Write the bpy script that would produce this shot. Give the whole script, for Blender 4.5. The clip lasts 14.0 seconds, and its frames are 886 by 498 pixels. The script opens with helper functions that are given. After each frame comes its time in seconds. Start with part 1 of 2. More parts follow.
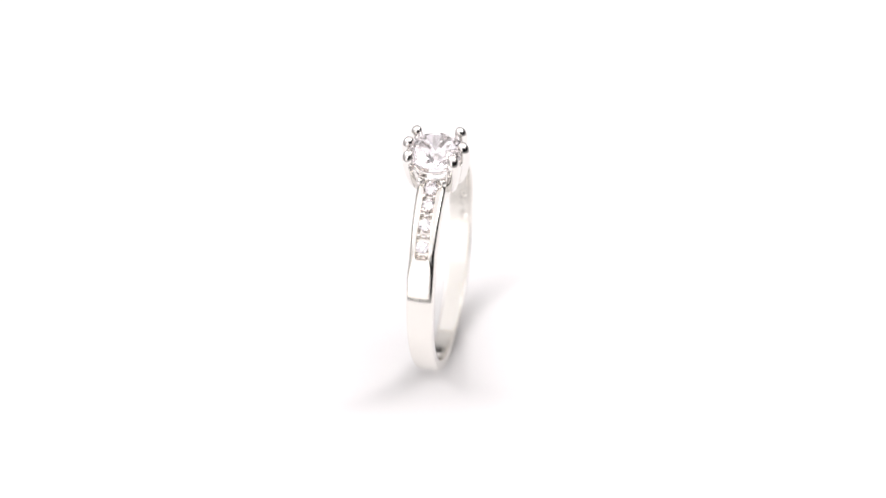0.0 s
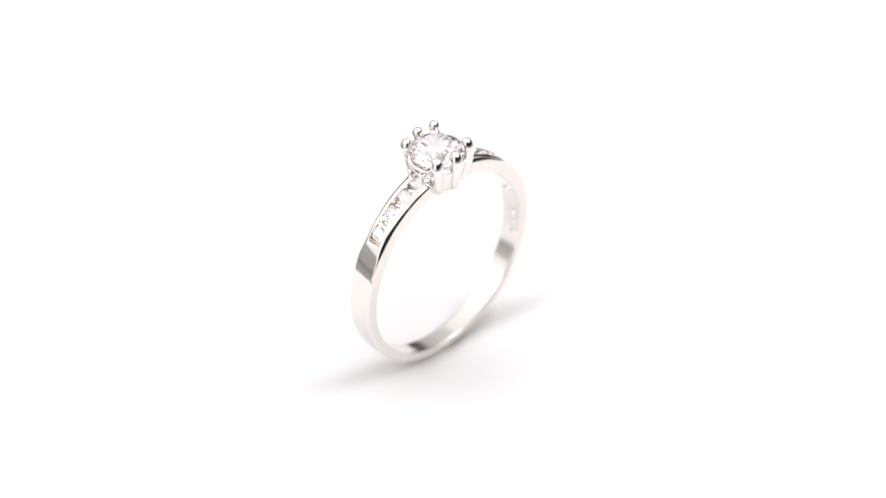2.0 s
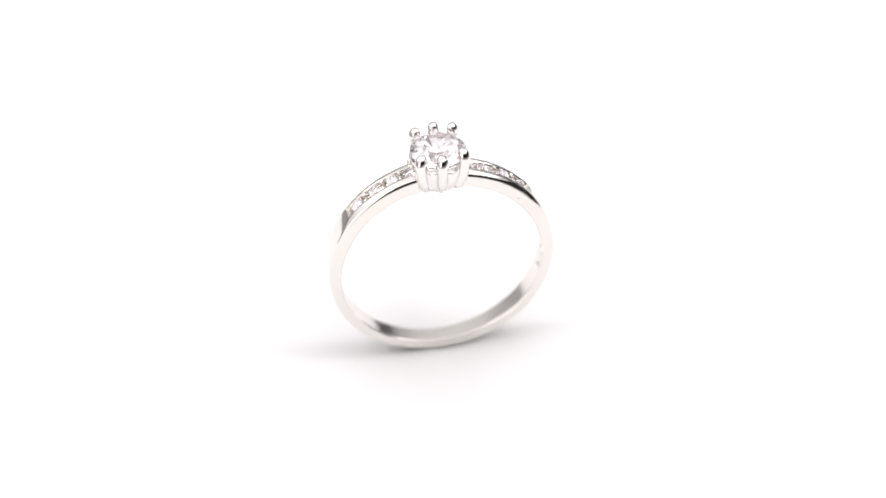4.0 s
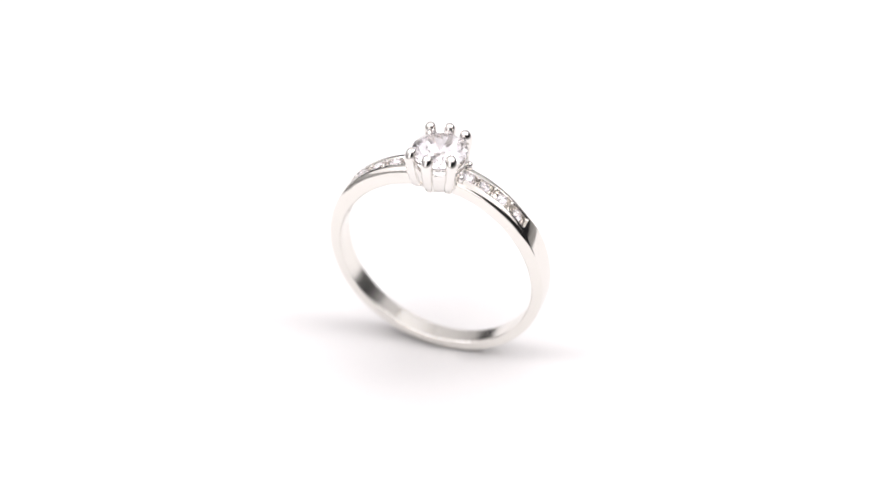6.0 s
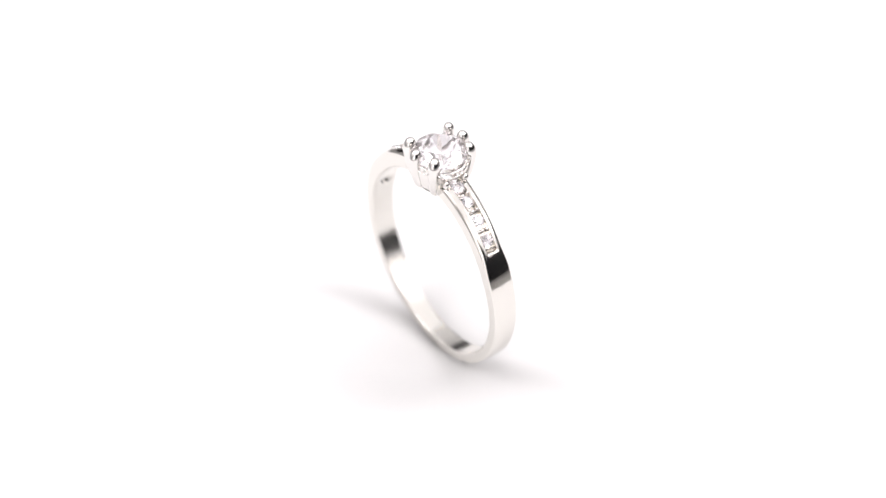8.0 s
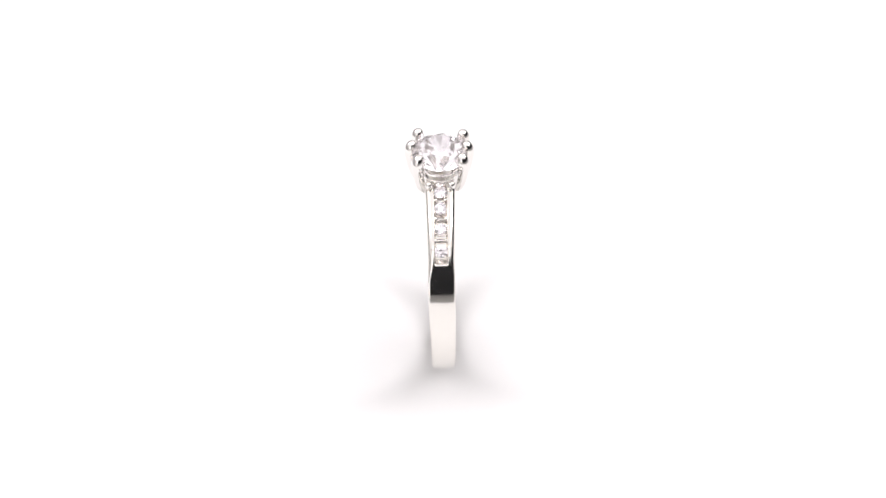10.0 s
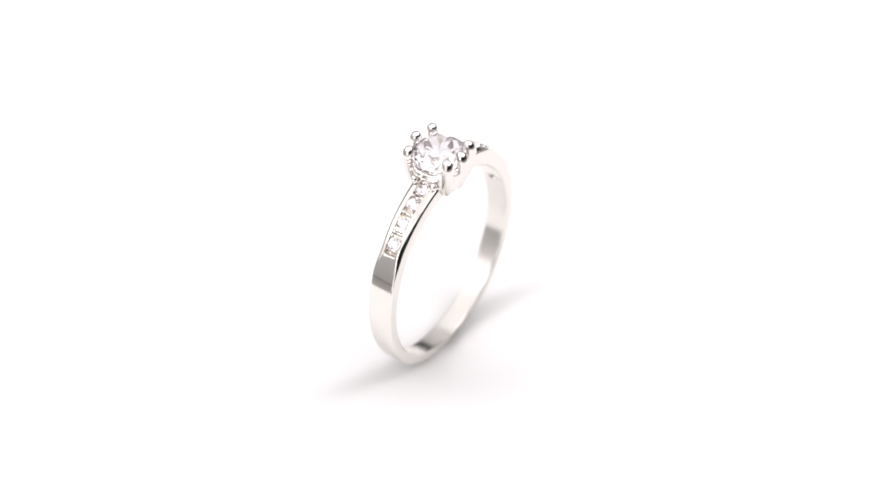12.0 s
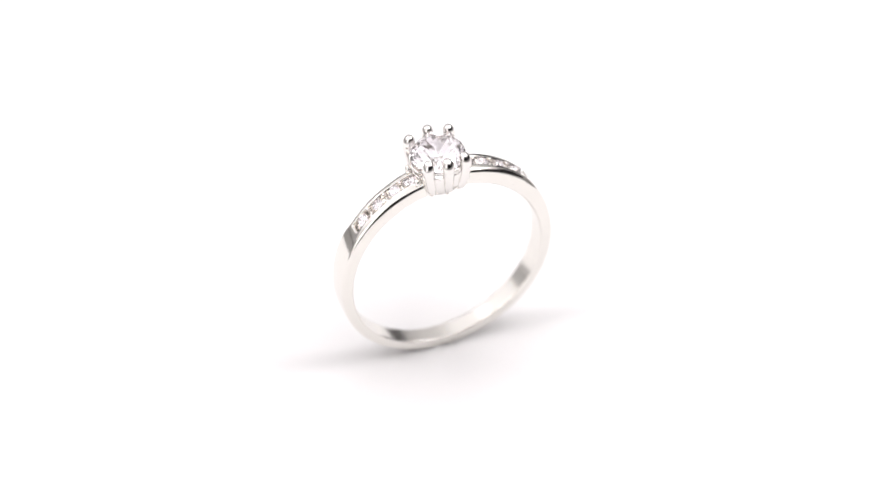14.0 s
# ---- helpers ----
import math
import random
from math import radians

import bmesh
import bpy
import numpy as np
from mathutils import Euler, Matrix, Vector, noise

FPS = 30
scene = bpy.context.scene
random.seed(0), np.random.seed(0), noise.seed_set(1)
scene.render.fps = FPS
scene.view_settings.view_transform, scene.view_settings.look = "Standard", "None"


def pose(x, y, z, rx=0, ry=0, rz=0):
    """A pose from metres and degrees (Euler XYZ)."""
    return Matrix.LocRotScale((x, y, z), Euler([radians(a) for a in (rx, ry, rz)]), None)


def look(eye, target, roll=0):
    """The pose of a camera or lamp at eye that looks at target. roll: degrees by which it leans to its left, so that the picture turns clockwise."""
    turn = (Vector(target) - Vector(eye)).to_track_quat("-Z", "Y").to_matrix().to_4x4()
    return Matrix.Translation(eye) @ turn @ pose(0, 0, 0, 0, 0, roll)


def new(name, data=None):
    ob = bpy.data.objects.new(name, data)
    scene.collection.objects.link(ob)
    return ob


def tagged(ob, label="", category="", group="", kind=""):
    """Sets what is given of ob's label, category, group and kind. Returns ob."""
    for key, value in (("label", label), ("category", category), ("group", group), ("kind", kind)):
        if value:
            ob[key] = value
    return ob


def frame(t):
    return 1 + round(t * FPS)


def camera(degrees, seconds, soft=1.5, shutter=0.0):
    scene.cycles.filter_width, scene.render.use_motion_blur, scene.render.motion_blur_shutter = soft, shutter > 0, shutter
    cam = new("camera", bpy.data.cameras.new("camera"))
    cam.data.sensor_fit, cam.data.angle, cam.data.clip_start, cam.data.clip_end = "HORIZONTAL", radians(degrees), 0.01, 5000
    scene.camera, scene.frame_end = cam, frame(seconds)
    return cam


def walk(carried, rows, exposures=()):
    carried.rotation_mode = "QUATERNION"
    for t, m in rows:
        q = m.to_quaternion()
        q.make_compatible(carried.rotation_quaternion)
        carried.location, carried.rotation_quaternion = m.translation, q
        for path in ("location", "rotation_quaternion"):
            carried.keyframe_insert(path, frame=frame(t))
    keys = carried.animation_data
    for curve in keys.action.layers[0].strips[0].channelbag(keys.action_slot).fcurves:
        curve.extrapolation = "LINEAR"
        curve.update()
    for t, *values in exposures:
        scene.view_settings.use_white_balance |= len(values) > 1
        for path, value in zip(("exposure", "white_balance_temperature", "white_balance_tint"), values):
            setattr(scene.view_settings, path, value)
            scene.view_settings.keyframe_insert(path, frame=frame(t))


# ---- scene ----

MM = 0.001
SECONDS = 14.0

# ---- camera: fixed on a tripod, looking down at the turning ring ----
EYE = Vector((0.16035 * MM, -295.0176 * MM, 270.870 * MM))
AHEAD = Vector((0.0, 0.74970879, -0.66176788))
cam = camera(10.9225, SECONDS, soft=1.5)
cam.data.dof.use_dof = True
cam.data.dof.focus_distance = 0.387
cam.data.dof.aperture_fstop = 16.0
CAMERA_POSE = look(EYE, EYE + AHEAD * 0.4, -2.0419)
walk(cam, [(0.0, CAMERA_POSE), (SECONDS, CAMERA_POSE)])
scene.view_settings.exposure = -0.32
scene.cycles.max_bounces, scene.cycles.glossy_bounces, scene.cycles.transmission_bounces = 24, 20, 24

# ---- light: two side softboxes, an overhead diffuser, a low window, and added fills behind and in front ----
world = bpy.data.worlds.new("studio_world")
scene.world = world
world.use_nodes = True
world.node_tree.nodes["Background"].inputs["Color"].default_value = (0.9, 0.95, 1.0, 1)
world.node_tree.nodes["Background"].inputs["Strength"].default_value = 0.05


def softbox(name, place, target, width, height, watts, colour):
    data = bpy.data.lights.new(name, "AREA")
    data.shape = "RECTANGLE"
    data.size, data.size_y, data.energy, data.color = width, height, watts, colour
    ob = new(name, data)
    ob.matrix_world = look(place, target)
    return ob


CENTRE = (0, 0, 0.012)
WARM = (1.0, 0.962, 0.972)
softbox("softbox_lamp", (-0.500, 0.045, 0.37), CENTRE, 0.68, 0.50, 0.95, WARM)
softbox("softbox_lamp", (0.458, -0.045, 0.42), CENTRE, 0.64, 0.46, 0.90, WARM)
softbox("softbox_core_lamp", (-0.440, -0.046, 0.41), CENTRE, 0.22, 0.22, 0.95, WARM)
softbox("softbox_core_lamp", (0.435, -0.028, 0.41), CENTRE, 0.22, 0.22, 1.05, WARM)
softbox("overhead_lamp", (0.0, 0.0, 0.985), (0, 0.0, 0), 1.90, 1.88, 13.0, WARM)
# added fill, no known source: lightens what the inside of the hoop mirrors
softbox("back_fill_lamp", (0.0, 0.93, 0.63), CENTRE, 1.60, 0.60, 0.50, WARM)
# added fill above the camera, no known source: brightens the stone
softbox("front_fill_lamp", (0.0, -0.93, 0.84), CENTRE, 1.60, 0.26, 1.60, WARM)
softbox("window_lamp", (-0.158, -0.255, 0.090), (0, 0, 0.09), 0.175, 0.235, 0.19, WARM)


# ---- materials ----
def material(name):
    m = bpy.data.materials.new(name)
    m.use_nodes = True
    return m, m.node_tree.nodes, m.node_tree.links, m.node_tree.nodes["Principled BSDF"]


def add_noise(nodes, links, scale, detail, low, high, target, rough=0.55):
    co = nodes.new("ShaderNodeTexCoord")
    nz = nodes.new("ShaderNodeTexNoise")
    nz.inputs["Scale"].default_value = scale
    nz.inputs["Detail"].default_value = detail
    nz.inputs["Roughness"].default_value = rough
    links.new(co.outputs["Object"], nz.inputs["Vector"])
    mp = nodes.new("ShaderNodeMapRange")
    mp.inputs["To Min"].default_value, mp.inputs["To Max"].default_value = low, high
    links.new(nz.outputs["Fac"], mp.inputs["Value"])
    if target is not None:
        links.new(mp.outputs["Result"], target)
    return nz, mp


def bump_from(nodes, links, source, bsdf, strength, distance):
    b = nodes.new("ShaderNodeBump")
    b.inputs["Strength"].default_value, b.inputs["Distance"].default_value = strength, distance
    links.new(source, b.inputs["Height"])
    links.new(b.outputs["Normal"], bsdf.inputs["Normal"])


def silver(name, low, high, tint, ripple):
    m, nodes, links, p = material(name)
    p.inputs["Metallic"].default_value = 1.0
    p.inputs["Base Color"].default_value = (*tint, 1)
    add_noise(nodes, links, 900, 4, low, high, p.inputs["Roughness"])
    wave, _ = add_noise(nodes, links, 260, 3, 0, 1, None)
    bump_from(nodes, links, wave.outputs["Fac"], p, ripple, 0.00004)
    return m


def gemstone(name, tint, ior):
    m, nodes, links, p = material(name)
    p.inputs["Base Color"].default_value = (*tint, 1)
    p.inputs["Transmission Weight"].default_value = 1.0
    p.inputs["Roughness"].default_value = 0.0
    p.inputs["IOR"].default_value = ior
    return m


def matte(name, colour, roughness, scale, spread, relief):
    m, nodes, links, p = material(name)
    p.inputs["Roughness"].default_value = roughness
    p.inputs["Specular IOR Level"].default_value = 0.25
    nz, mp = add_noise(nodes, links, scale, 5, 1 - spread, 1 + spread, None)
    mix = nodes.new("ShaderNodeVectorMath")
    mix.operation = "SCALE"
    mix.inputs[0].default_value = colour
    links.new(mp.outputs["Result"], mix.inputs["Scale"])
    links.new(mix.outputs["Vector"], p.inputs["Base Color"])
    bump_from(nodes, links, nz.outputs["Fac"], p, 0.15, relief)
    return m


SILVER = silver("polished_silver", 0.05, 0.11, (0.795, 0.774, 0.737), 0.10)
SILVER_SATIN = silver("worn_silver", 0.16, 0.24, (0.795, 0.774, 0.735), 0.12)
SILVER_BRIGHT = silver("bright_silver", 0.03, 0.07, (0.815, 0.795, 0.772), 0.05)
STONE = gemstone("clear_zirconia", (0.993, 0.960, 1.0), 2.17)
TABLE = matte("white_table_laminate", (0.893, 0.890, 0.893), 0.65, 30, 0.006, 0.00003)
WALL_TABLE = matte("dull_table_paint", (0.26, 0.256, 0.25), 0.6, 14, 0.12, 0.0003)
WALL_DARK = matte("charcoal_paint", (0.03, 0.03, 0.033), 0.8, 8, 0.1, 0.0005)
WALL_GREY = matte("pale_grey_paint", (0.84, 0.84, 0.84), 0.8, 8, 0.04, 0.0005)
WALL_WHITE = matte("white_paint", (0.86, 0.86, 0.86), 0.8, 8, 0.03, 0.0005)


# ---- structure: white table and the plain unseen studio round it ----
def mesh_of(name, bm, mat, smooth=False):
    me = bpy.data.meshes.new(name)
    bm.normal_update()
    bm.to_mesh(me)
    bm.free()
    me.materials.append(mat)
    if smooth:
        me.polygons.foreach_set("use_smooth", [True] * len(me.polygons))
    return me


def slab(name, low, high, mat, label):
    bm = bmesh.new()
    bmesh.ops.create_cube(bm, size=1)
    size = Vector(high) - Vector(low)
    mid = (Vector(high) + Vector(low)) / 2
    for v in bm.verts:
        v.co = Vector((v.co.x * size.x, v.co.y * size.y, v.co.z * size.z)) + mid
    ob = new(name, mesh_of(name, bm, mat))
    return tagged(ob, label, name.split("_")[0], kind="structure")


slab("floor", (-1.0, -1.0, -0.06), (1.0, 1.0, -0.03), WALL_TABLE, "plain dull grey studio tabletop under the turntable")
# Unseen walls: dark and pale parts are placed for what the silver mirrors.
slab("wall_front", (-0.26, -1.06, -0.06), (1.0, -1.0, 0.66), WALL_DARK, "unseen dark low wall behind the camera, added for dark reflections")
slab("wall_front_left", (-1.0, -1.06, -0.06), (-0.26, -1.0, 0.66), WALL_GREY, "unseen pale grey low wall behind the camera, added to lighten reflections")
slab("wall_front_upper", (-1.0, -1.06, 0.66), (1.0, -1.0, 1.0), WALL_WHITE, "unseen white upper wall behind the camera, added to brighten the stone")
slab("wall_right", (1.0, -1.06, -0.06), (1.06, 0.62, 0.55), WALL_DARK, "unseen dark low wall beside the table, added for dark reflections")
slab("wall_right_upper", (1.0, -1.06, 0.55), (1.06, 0.62, 1.0), WALL_WHITE, "plain white upper studio wall beside the table")
slab("wall_right_rear", (1.0, 0.62, -0.06), (1.06, 1.06, 1.0), WALL_GREY, "plain pale grey studio wall beside the table")
slab("wall_left", (-1.06, -1.06, -0.06), (-1.0, 1.06, 1.0), WALL_GREY, "plain pale grey studio wall beside the table")
slab("wall_back", (-1.0, 1.0, -0.06), (1.0, 1.06, 0.26), WALL_DARK, "unseen dark low wall behind the ring, added for dark reflections")
slab("wall_back_upper", (-1.0, 1.0, 0.26), (1.0, 1.06, 1.0), WALL_WHITE, "plain white upper studio wall behind the ring")
slab("ceiling", (-1.06, -1.06, 1.0), (1.06, 1.06, 1.06), WALL_WHITE, "plain white studio ceiling")


# ---- the ring ----
# Local millimetres: x runs along the hoop, y across the band, z up from the table.
HUB = 9.775          # height of the hoop's centre
R_IN = 8.45
STONE_ANGLES = (15.4, 24.4, 35.0, 46.0)


def part(name, bm, mat, parent, label="", smooth=True):
    for v in bm.verts:
        v.co *= MM
    ob = new(name, mesh_of(name, bm, mat, smooth))
    ob.parent = parent
    return tagged(ob, label)


def step(x, a, b):
    x = np.clip((x - a) / (b - a), 0, 1)
    return x * x * (3 - 2 * x)


def outer_radius(deg):
    """Radius of the outer face at an angle from the head: the shoulders rise a little above the round shank."""
    d = abs(deg)
    rise = 1 - float(step(d, 44, 84))
    lean = 0.05 if deg < 0 else -0.07
    seat = 1.15 * (1 - float(step(d, 8.0, 9.5)))
    return 9.75 + (0.17 + lean + 0.06 * math.cos(radians(min(d, 45) * 2))) * rise - seat


def inner_radius(deg):
    return R_IN + 0.36 * float(step(abs(deg), 45, 120))


def half_width(deg):
    d = abs(deg)
    return 1.05 + 0.08 * (1 - float(step(d, 70, 105))) + 0.13 * float(step(-d, -58, -8)) - 0.22 * float(step(d, 95, 170)) + 0.10 * math.exp(-max(d - 8, 0) / 4)


def sway(deg):
    """The upper hoop is bent a little to one side, with the head on it."""
    return -0.15 * (1 - float(step(abs(deg), 58, 112)))


# shallow pits: angle from the head, place across the band, radius, depth
INNER_PITS = ((71.2, 0.0, 0.42, 0.32), (72.6, -0.58, 0.28, 0.14), (91.0, -0.3, 0.28, 0.14), (97.0, -0.35, 0.24, 0.09),
              (104.6, -0.33, 0.28, 0.14), (-72.9, 0.0, 0.46, 0.32), (-73.9, 0.56, 0.28, 0.14))
# casting pits on the flanks: angle, radius of the place, side, size, depth
FLANK_PITS = ((46.8, 9.0, -1, 0.22, 0.05), (-43.8, 9.1, 1, 0.22, 0.05))


def flank_dent(deg, r, side):
    dent = 0.0
    for a, place, which, size, deep in FLANK_PITS:
        if which == side:
            q = math.hypot(radians(deg - a) * r, r - place) / size
            dent += deep * (1 - float(step(q, 0.2, 1.0)))
    return dent


def build_band(parent):
    """One closed hoop with a sunk stone channel in each shoulder."""
    n_round = 1080
    outer_cols = np.sin(np.linspace(-1, 1, 61) * math.pi / 2) * 0.5 + np.linspace(-1, 1, 61) * 0.5
    inner_cols = np.linspace(1, -1, 33)
    flank_cols = [k / 12 for k in range(1, 12)]
    verts, rows = [], 0
    for i in range(n_round):
        deg = -180 + 360 * (i + 0.5) / n_round
        ro, hw = outer_radius(deg), half_width(deg)
        d = abs(deg)
        rounding = float(step(-d, -62, -50))
        bevel, bevel_wide = 0.14 + 0.36 * rounding, 0.16 + 0.32 * rounding
        c = np.array((math.sin(radians(deg)), math.cos(radians(deg))))
        ring = []
        for s in outer_cols:
            y = s * hw
            edge = hw - abs(y)
            drop = 0.05 * s * s
            if edge < bevel_wide:
                drop += bevel * (1 - math.sqrt(max(0.0, 1 - (1 - edge / bevel_wide) ** 2)))
            across = 1 - float(step(abs(y), 0.44, 0.56))
            along = float(step(d, 8.0, 9.0)) * (1 - float(step(d, 50.0, 52.8)))
            drop = min(drop + 0.70 * across * along, ro - R_IN - 0.2)
            ring.append((ro - drop, y))
        low = inner_radius(deg)
        top = max(ro - bevel - 0.06, low + 0.16)
        for k in flank_cols:
            r = top + (low + 0.12 - top) * k
            ring.append((r, hw - flank_dent(deg, r, 1)))
        for s in inner_cols:
            y = s * hw
            edge = hw - abs(y)
            r = low
            if edge < 0.12:
                r += 0.12 - math.sqrt(max(0.0, 0.12 ** 2 - (0.12 - edge) ** 2))
            for a, across, rad, deep in INNER_PITS:
                q = math.hypot(radians(deg - a) * low, y - across) / rad
                if q < 1.4:
                    r += deep * (1 - float(step(q, 0.55, 1.1)))
            ring.append((r, y))
        for k in flank_cols[::-1]:
            r = top + (low + 0.12 - top) * k
            ring.append((r, -hw + flank_dent(deg, r, -1)))
        rows = len(ring)
        verts += [(c[0] * r, y + sway(deg), HUB + c[1] * r) for r, y in ring]
    faces = []
    for i in range(n_round):
        j = (i + 1) % n_round
        for k in range(rows):
            m = (k + 1) % rows
            faces.append((i * rows + k, i * rows + m, j * rows + m, j * rows + k))
    me = bpy.data.meshes.new("band")
    me.from_pydata([(x * MM, y * MM, z * MM) for x, y, z in verts], [], faces)
    me.materials.append(SILVER)
    me.materials.append(SILVER_SATIN)
    inner_from, inner_to = len(outer_cols) + len(flank_cols) + 1, len(outer_cols) + len(flank_cols) + len(inner_cols) - 1
    inner = [1 if inner_from <= k % rows <= inner_to - 2 else 0 for k in range(len(faces))]
    me.polygons.foreach_set("material_index", inner)
    me.polygons.foreach_set("use_smooth", [True] * len(me.polygons))
    bm = bmesh.new()
    bm.from_mesh(me)
    # the seat is bored through under the stone: unseen, added to let light brighten it
    bored = [f for f in bm.faces if all(v.co.z > HUB * MM for v in f.verts)
             and all(abs(v.co.x) < 1.50 * MM and abs(v.co.y - sway(0) * MM) < 0.98 * MM for v in f.verts)]
    bmesh.ops.delete(bm, geom=bored, context="FACES")
    bmesh.ops.bridge_loops(bm, edges=[e for e in bm.edges if e.is_boundary])
    bmesh.ops.recalc_face_normals(bm, faces=bm.faces)
    bm.to_mesh(me)
    bm.free()
    ob = new("band", me)
    ob.parent = parent
    return tagged(ob, "polished silver band with a sunk channel in each shoulder")


def brilliant(radius):
    """A round brilliant cut, girdle at z = 0."""
    pts = []
    for k in range(8):
        a, b = radians(45 * k), radians(45 * k + 22.5)
        pts.append((0.57 * math.cos(a), 0.57 * math.sin(a), 0.335))
        pts.append((0.79 * math.cos(b), 0.79 * math.sin(b), 0.018 + 0.737 * (1 - 0.924 * 0.79)))
        pts.append((0.24 * math.cos(b), 0.24 * math.sin(b), -0.018 - 0.89 * (1 - 0.924 * 0.24)))
    for k in range(16):
        a = radians(22.5 * k)
        pts += [(math.cos(a), math.sin(a), 0.018), (math.cos(a), math.sin(a), -0.018)]
    pts.append((0, 0, -0.908))
    bm = bmesh.new()
    for p in pts:
        bm.verts.new(Vector(p) * radius)
    bmesh.ops.convex_hull(bm, input=bm.verts)
    bmesh.ops.dissolve_limit(bm, angle_limit=radians(0.6), verts=bm.verts, edges=bm.edges)
    return bm


def spun(profile, steps=96):
    """A solid of revolution about z from (radius, height) pairs, closed at both ends of the list."""
    bm = bmesh.new()
    loops = []
    for k in range(steps):
        a = 2 * math.pi * k / steps
        loops.append([bm.verts.new((r * math.cos(a), r * math.sin(a), z)) for r, z in profile])
    for k in range(steps):
        p, q = loops[k], loops[(k + 1) % steps]
        for i in range(len(profile)):
            j = (i + 1) % len(profile)
            bm.faces.new((p[i], q[i], q[j], p[j]))
    bmesh.ops.recalc_face_normals(bm, faces=bm.faces)
    return bm


# The head stands a little off the hoop's middle; each prong has its own lean: angle round the head, radius and height of its tip.
HEAD = (-0.06, -0.13, HUB)
PRONGS = ((49.3, 2.47, 12.22), (89.0, 2.29, 12.20), (129.0, 2.55, 12.08), (-45.5, 2.57, 12.26), (-93.3, 2.40, 12.18), (-134.8, 2.58, 12.07))
GIRDLE = 11.50


def near_prong(x, y):
    a = math.degrees(math.atan2(y, x))
    return min(abs((a - p[0] + 180) % 360 - 180) for p in PRONGS)


def shoulder_cut(x, y):
    """1 where the cup faces a shoulder of the band, 0 along its two prong sides."""
    a = math.atan2(y, x)
    return 1 - float(step(abs(math.sin(a)), 0.40, 0.56))


def build_basket(parent):
    """The tulip cup under the stone: thin wall, drawn in towards its foot, scalloped rim between the prongs."""
    prof = [(1.58, 8.72), (1.74, 8.46), (1.92, 8.54), (2.12, 8.95), (2.28, 9.5), (2.42, 10.2), (2.49, 10.66), (2.44, 10.78),
            (2.34, 10.68), (2.14, 9.9), (1.68, 9.1)]
    bm = spun(prof)
    for v in bm.verts:
        near, cut = near_prong(v.co.x, v.co.y), shoulder_cut(v.co.x, v.co.y)
        up = 1 - min(near / 21.0, 1.0)
        if v.co.z > 9.4:
            v.co.z += (0.34 * up - 0.06) * (1 - cut)
        if v.co.z > 9.1:
            v.co.z -= 0.27 * cut * (v.co.z - 9.1)
        v.co.xy *= 1 - 0.05 * cut
        out = 0.07 * math.cos(radians(min(near, 21.5) / 21.5 * 180))
        if v.co.xy.length > 1.9 and v.co.z > 8.6:
            v.co.xy *= 1 + out / 2.3
    return part("basket", bm, SILVER_BRIGHT, parent, "scalloped silver cup under the stone")


def build_gallery(parent):
    """A thin wire that carries the girdle, with a gap between it and the cup; it dips where the shoulders meet the head."""
    bm = spun([(2.30 + 0.14 * math.cos(radians(36 * k)), 11.20 + 0.11 * math.sin(radians(36 * k))) for k in range(10)])
    for v in bm.verts:
        v.co.z -= 0.30 * shoulder_cut(v.co.x, v.co.y)
    return part("gallery_wire", bm, SILVER_BRIGHT, parent, "thin silver rail below the stone's edge")


def build_prong(parent, deg, tip, top):
    """A stout post that swells outwards from the foot of the cup, with a rounded claw over the stone."""
    bm = bmesh.new()
    path = [(-0.84, 8.40, 0.24), (-0.64, 8.52, 0.38), (-0.46, 8.85, 0.46), (-0.27, 9.5, 0.50), (-0.11, 10.2, 0.51), (-0.02, 10.8, 0.52),
            (0.05, 11.3, 0.54), (0.06, 11.6, 0.535), (0.05, top - 0.42, 0.50), (0.03, top - 0.20, 0.42)]
    turn = Matrix.Rotation(radians(deg), 4, "Z")
    sides = 24
    loops = []
    for dr, z, w in path:
        loops.append([bm.verts.new(turn @ Vector((tip + dr + w * math.cos(2 * math.pi * k / sides), 0.97 * w * math.sin(2 * math.pi * k / sides), z)))
                      for k in range(sides)])
    for p, q in zip(loops, loops[1:]):
        for k in range(sides):
            bm.faces.new((p[k], p[(k + 1) % sides], q[(k + 1) % sides], q[k]))
    bm.faces.new(loops[0][::-1])
    bm.faces.new(loops[-1])
    bmesh.ops.recalc_face_normals(bm, faces=bm.faces)
    prong = part("prong", bm, SILVER_BRIGHT, parent)
    bm = bmesh.new()
    claw = turn @ Matrix.Translation((tip + 0.04, 0, top - 0.40)) @ Matrix.Rotation(radians(-12), 4, "Y")
    bmesh.ops.create_uvsphere(bm, u_segments=32, v_segments=22, radius=0.54, matrix=claw @ Matrix.Diagonal((1.0, 1.0, 1.68, 1)))
    part("bead", bm, SILVER_BRIGHT, prong, "rounded bright silver tip")
    return prong


def on_shoulder(bm, deg, radius):
    m = Matrix.Translation((0, sway(deg), HUB)) @ Matrix.Rotation(radians(deg), 4, "Y") @ Matrix.Translation((0, 0, radius))
    bmesh.ops.transform(bm, matrix=m, verts=bm.verts)
    return bm


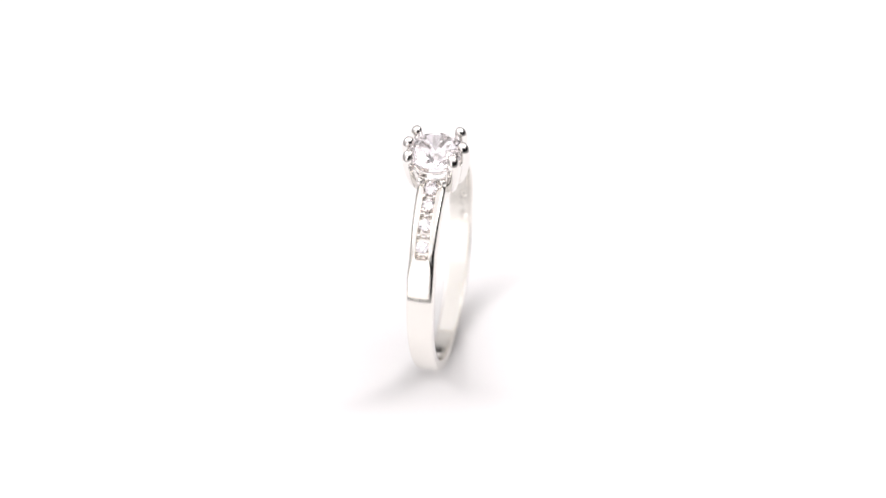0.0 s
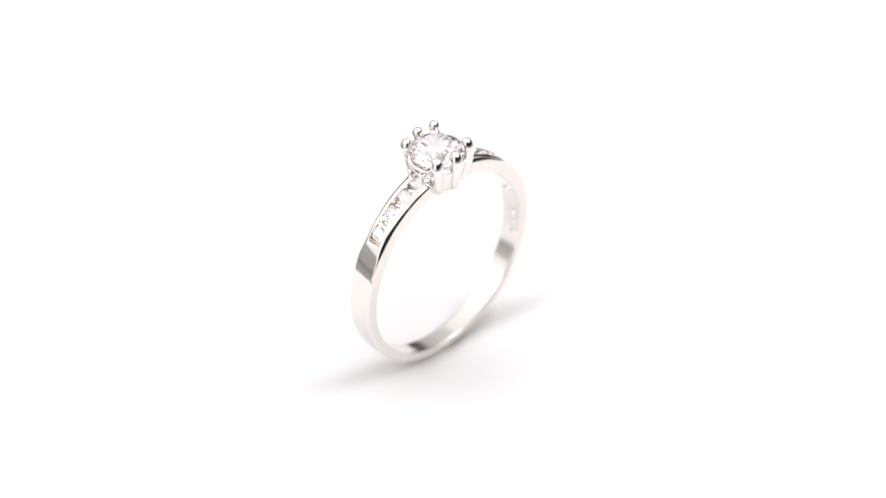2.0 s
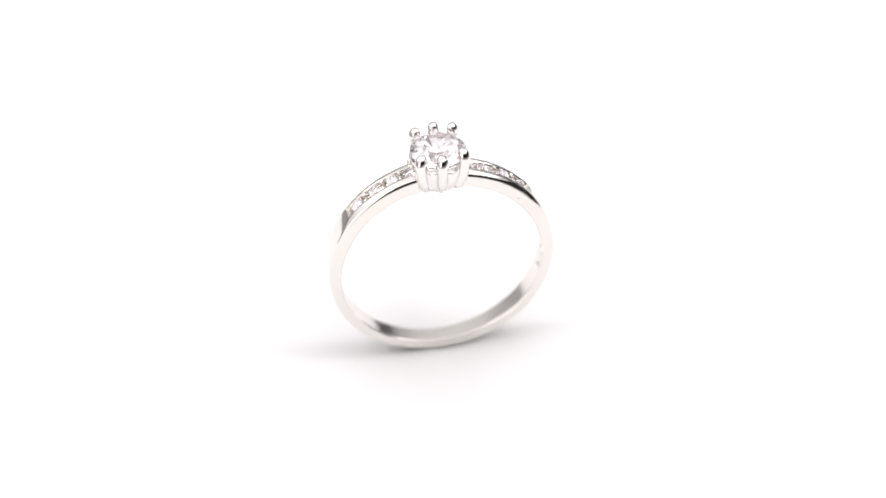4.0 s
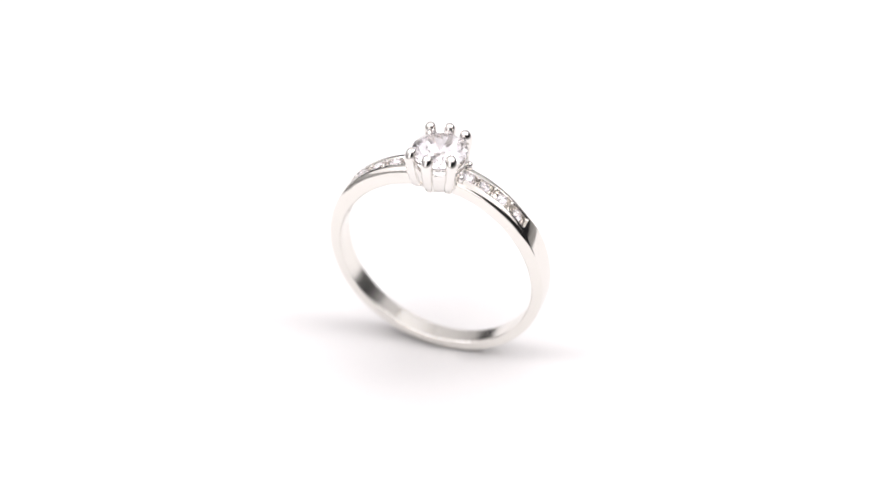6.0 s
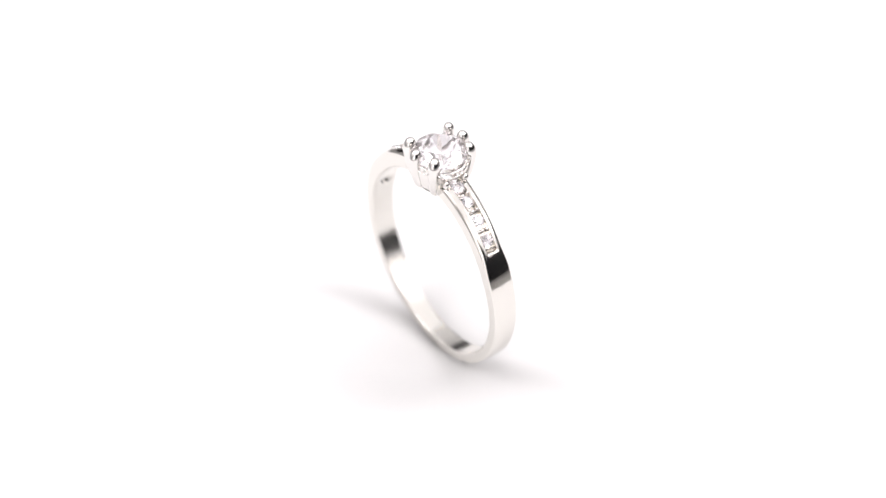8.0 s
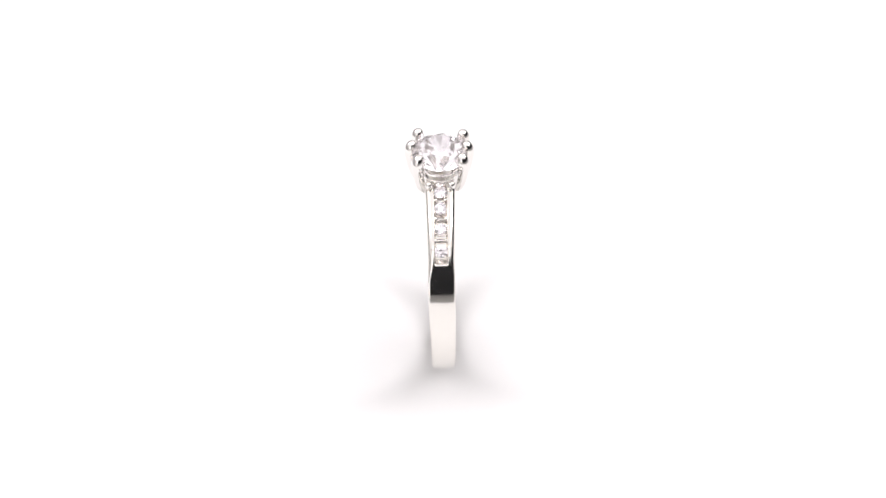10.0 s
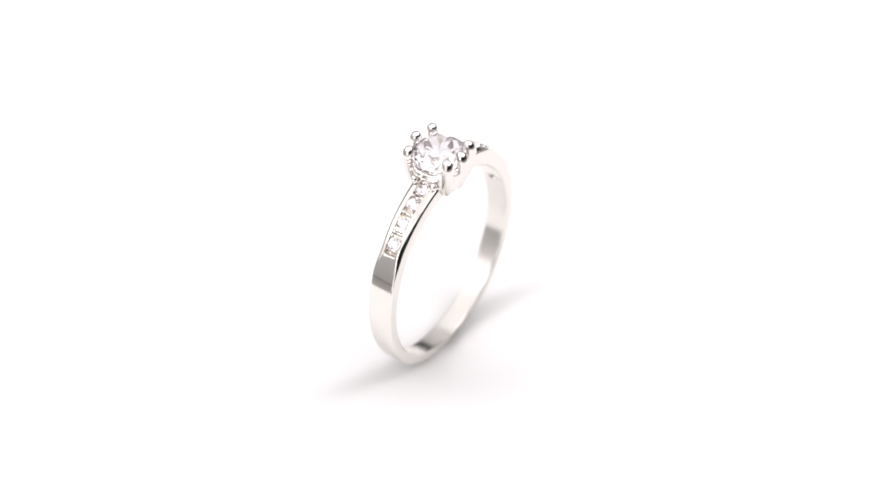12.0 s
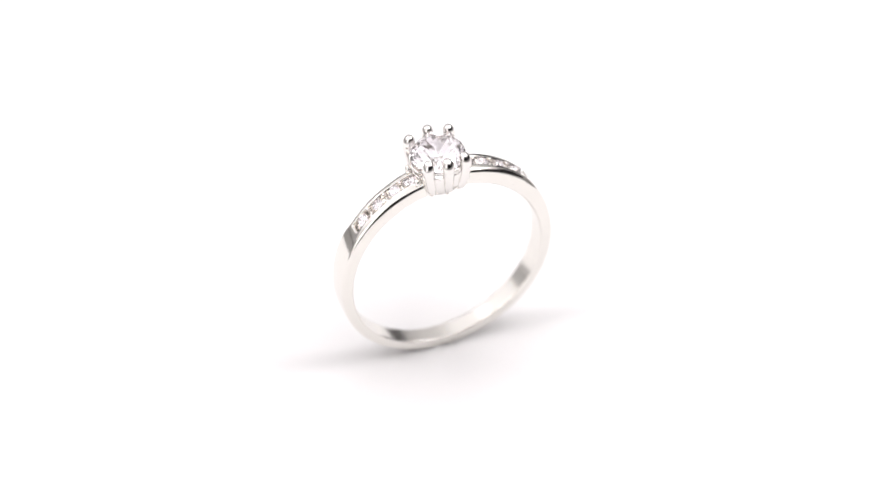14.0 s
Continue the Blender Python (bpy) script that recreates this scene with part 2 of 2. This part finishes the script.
def build_ring():
    ring = tagged(new("ring"), "polished silver ring with clear round stone and small channel-set stones", "ring")
    build_band(ring)
    head = [build_basket(ring), build_gallery(ring)] + [build_prong(ring, *p) for p in PRONGS]
    for ob in head:
        ob.location = Vector(HEAD) * MM
    stone = brilliant(2.38)
    bmesh.ops.rotate(stone, matrix=Matrix.Rotation(radians(15), 3, "Z"), verts=stone.verts)
    bmesh.ops.translate(stone, vec=Vector(HEAD) + Vector((0, 0, GIRDLE)), verts=stone.verts)
    part("main_stone", stone, STONE, ring, "clear brilliant-cut round stone", smooth=False)
    for side in (-1, 1):
        for k, a in enumerate(STONE_ANGLES):
            gem = brilliant((0.60, 0.53, 0.52, 0.55)[k])
            bmesh.ops.rotate(gem, matrix=Matrix.Rotation(radians(17 * k + 40 * side), 3, "Z"), verts=gem.verts)
            bmesh.ops.rotate(gem, matrix=Matrix.Rotation(radians((7, -6, 5, -8)[k] * side), 3, "X"), verts=gem.verts)
            bmesh.ops.rotate(gem, matrix=Matrix.Rotation(radians((-5, 8, -7, 4)[k]), 3, "Y"), verts=gem.verts)
            part("small_stone", on_shoulder(gem, side * a, outer_radius(side * a) - 0.15), STONE, ring, "small clear round stone", smooth=False)
        for across in (-0.95, 0.95):
            bm = bmesh.new()
            bmesh.ops.create_uvsphere(bm, u_segments=20, v_segments=14, radius=1.0, matrix=Matrix.Translation((side * 2.27, across - 0.15, HUB + 9.90)) @ Matrix.Diagonal((0.32, 0.33, 0.40, 1)))
            part("grain", bm, SILVER_BRIGHT, ring, "tiny silver bead beside the cup")
        for a, b in zip(STONE_ANGLES, STONE_ANGLES[1:]):
            mid = (a + b) / 2
            bm = bmesh.new()
            for across in (-0.42, 0.42):
                bmesh.ops.create_uvsphere(bm, u_segments=14, v_segments=10, radius=0.17, matrix=Matrix.Translation((0, across, 0.10)))
            bmesh.ops.create_uvsphere(bm, u_segments=16, v_segments=12, radius=1.0, matrix=Matrix.Translation((0, 0, -0.34)) @ Matrix.Diagonal((0.20, 0.58, 0.32, 1)))
            part("divider", on_shoulder(bm, side * mid, outer_radius(side * mid) - 0.24), SILVER_BRIGHT, ring, "low silver bar with two tiny setting beads")
    return ring


def build_turntable():
    """A low white display plate with a rounded rim; its top lies at height zero."""
    top = [(0.0005, 0.0), (20, 0.0), (40, 0.0), (60, 0.0), (74.6, 0.0), (75.6, -0.15), (76.2, -0.6), (76.4, -1.2), (76.4, -11.0), (75.6, -12.0),
           (0.0005, -12.0)]
    foot = [(0.0005, -12.0), (58.0, -12.0), (60.0, -13.0), (62.0, -28.0), (61.0, -30.0), (0.0005, -30.0)]
    plate = tagged(new("turntable"), "round white matte turntable under the ring", "turntable")
    part("plate", spun(top, 128), TABLE, plate, "white matte round plate")
    part("base", spun(foot, 96), WALL_DARK, plate, "dark round motor base")
    return plate


turntable = build_turntable()
ring = build_ring()


def motions():
    """The ring turns at an even rate about the upright axis of its plate."""
    seat = Matrix.Translation((-0.135 * MM, -0.194 * MM, 0.020 * MM)) @ Matrix.Rotation(radians(-1.408), 4, "X")
    seat = seat @ Matrix.Translation((0, 0, HUB * MM)) @ Matrix.Rotation(radians(1.4), 4, "Y") @ Matrix.Translation((0, 0, -HUB * MM))
    rows = []
    for k in range(57):
        t = k * 0.25
        rows.append((t, Matrix.Rotation(radians(77.8722 - 16.827674 * t), 4, "Z") @ seat))
    walk(ring, rows)
    walk(turntable, [(k * 0.25, Matrix.Rotation(radians(-16.827674 * 0.25 * k), 4, "Z")) for k in range(57)])


motions()
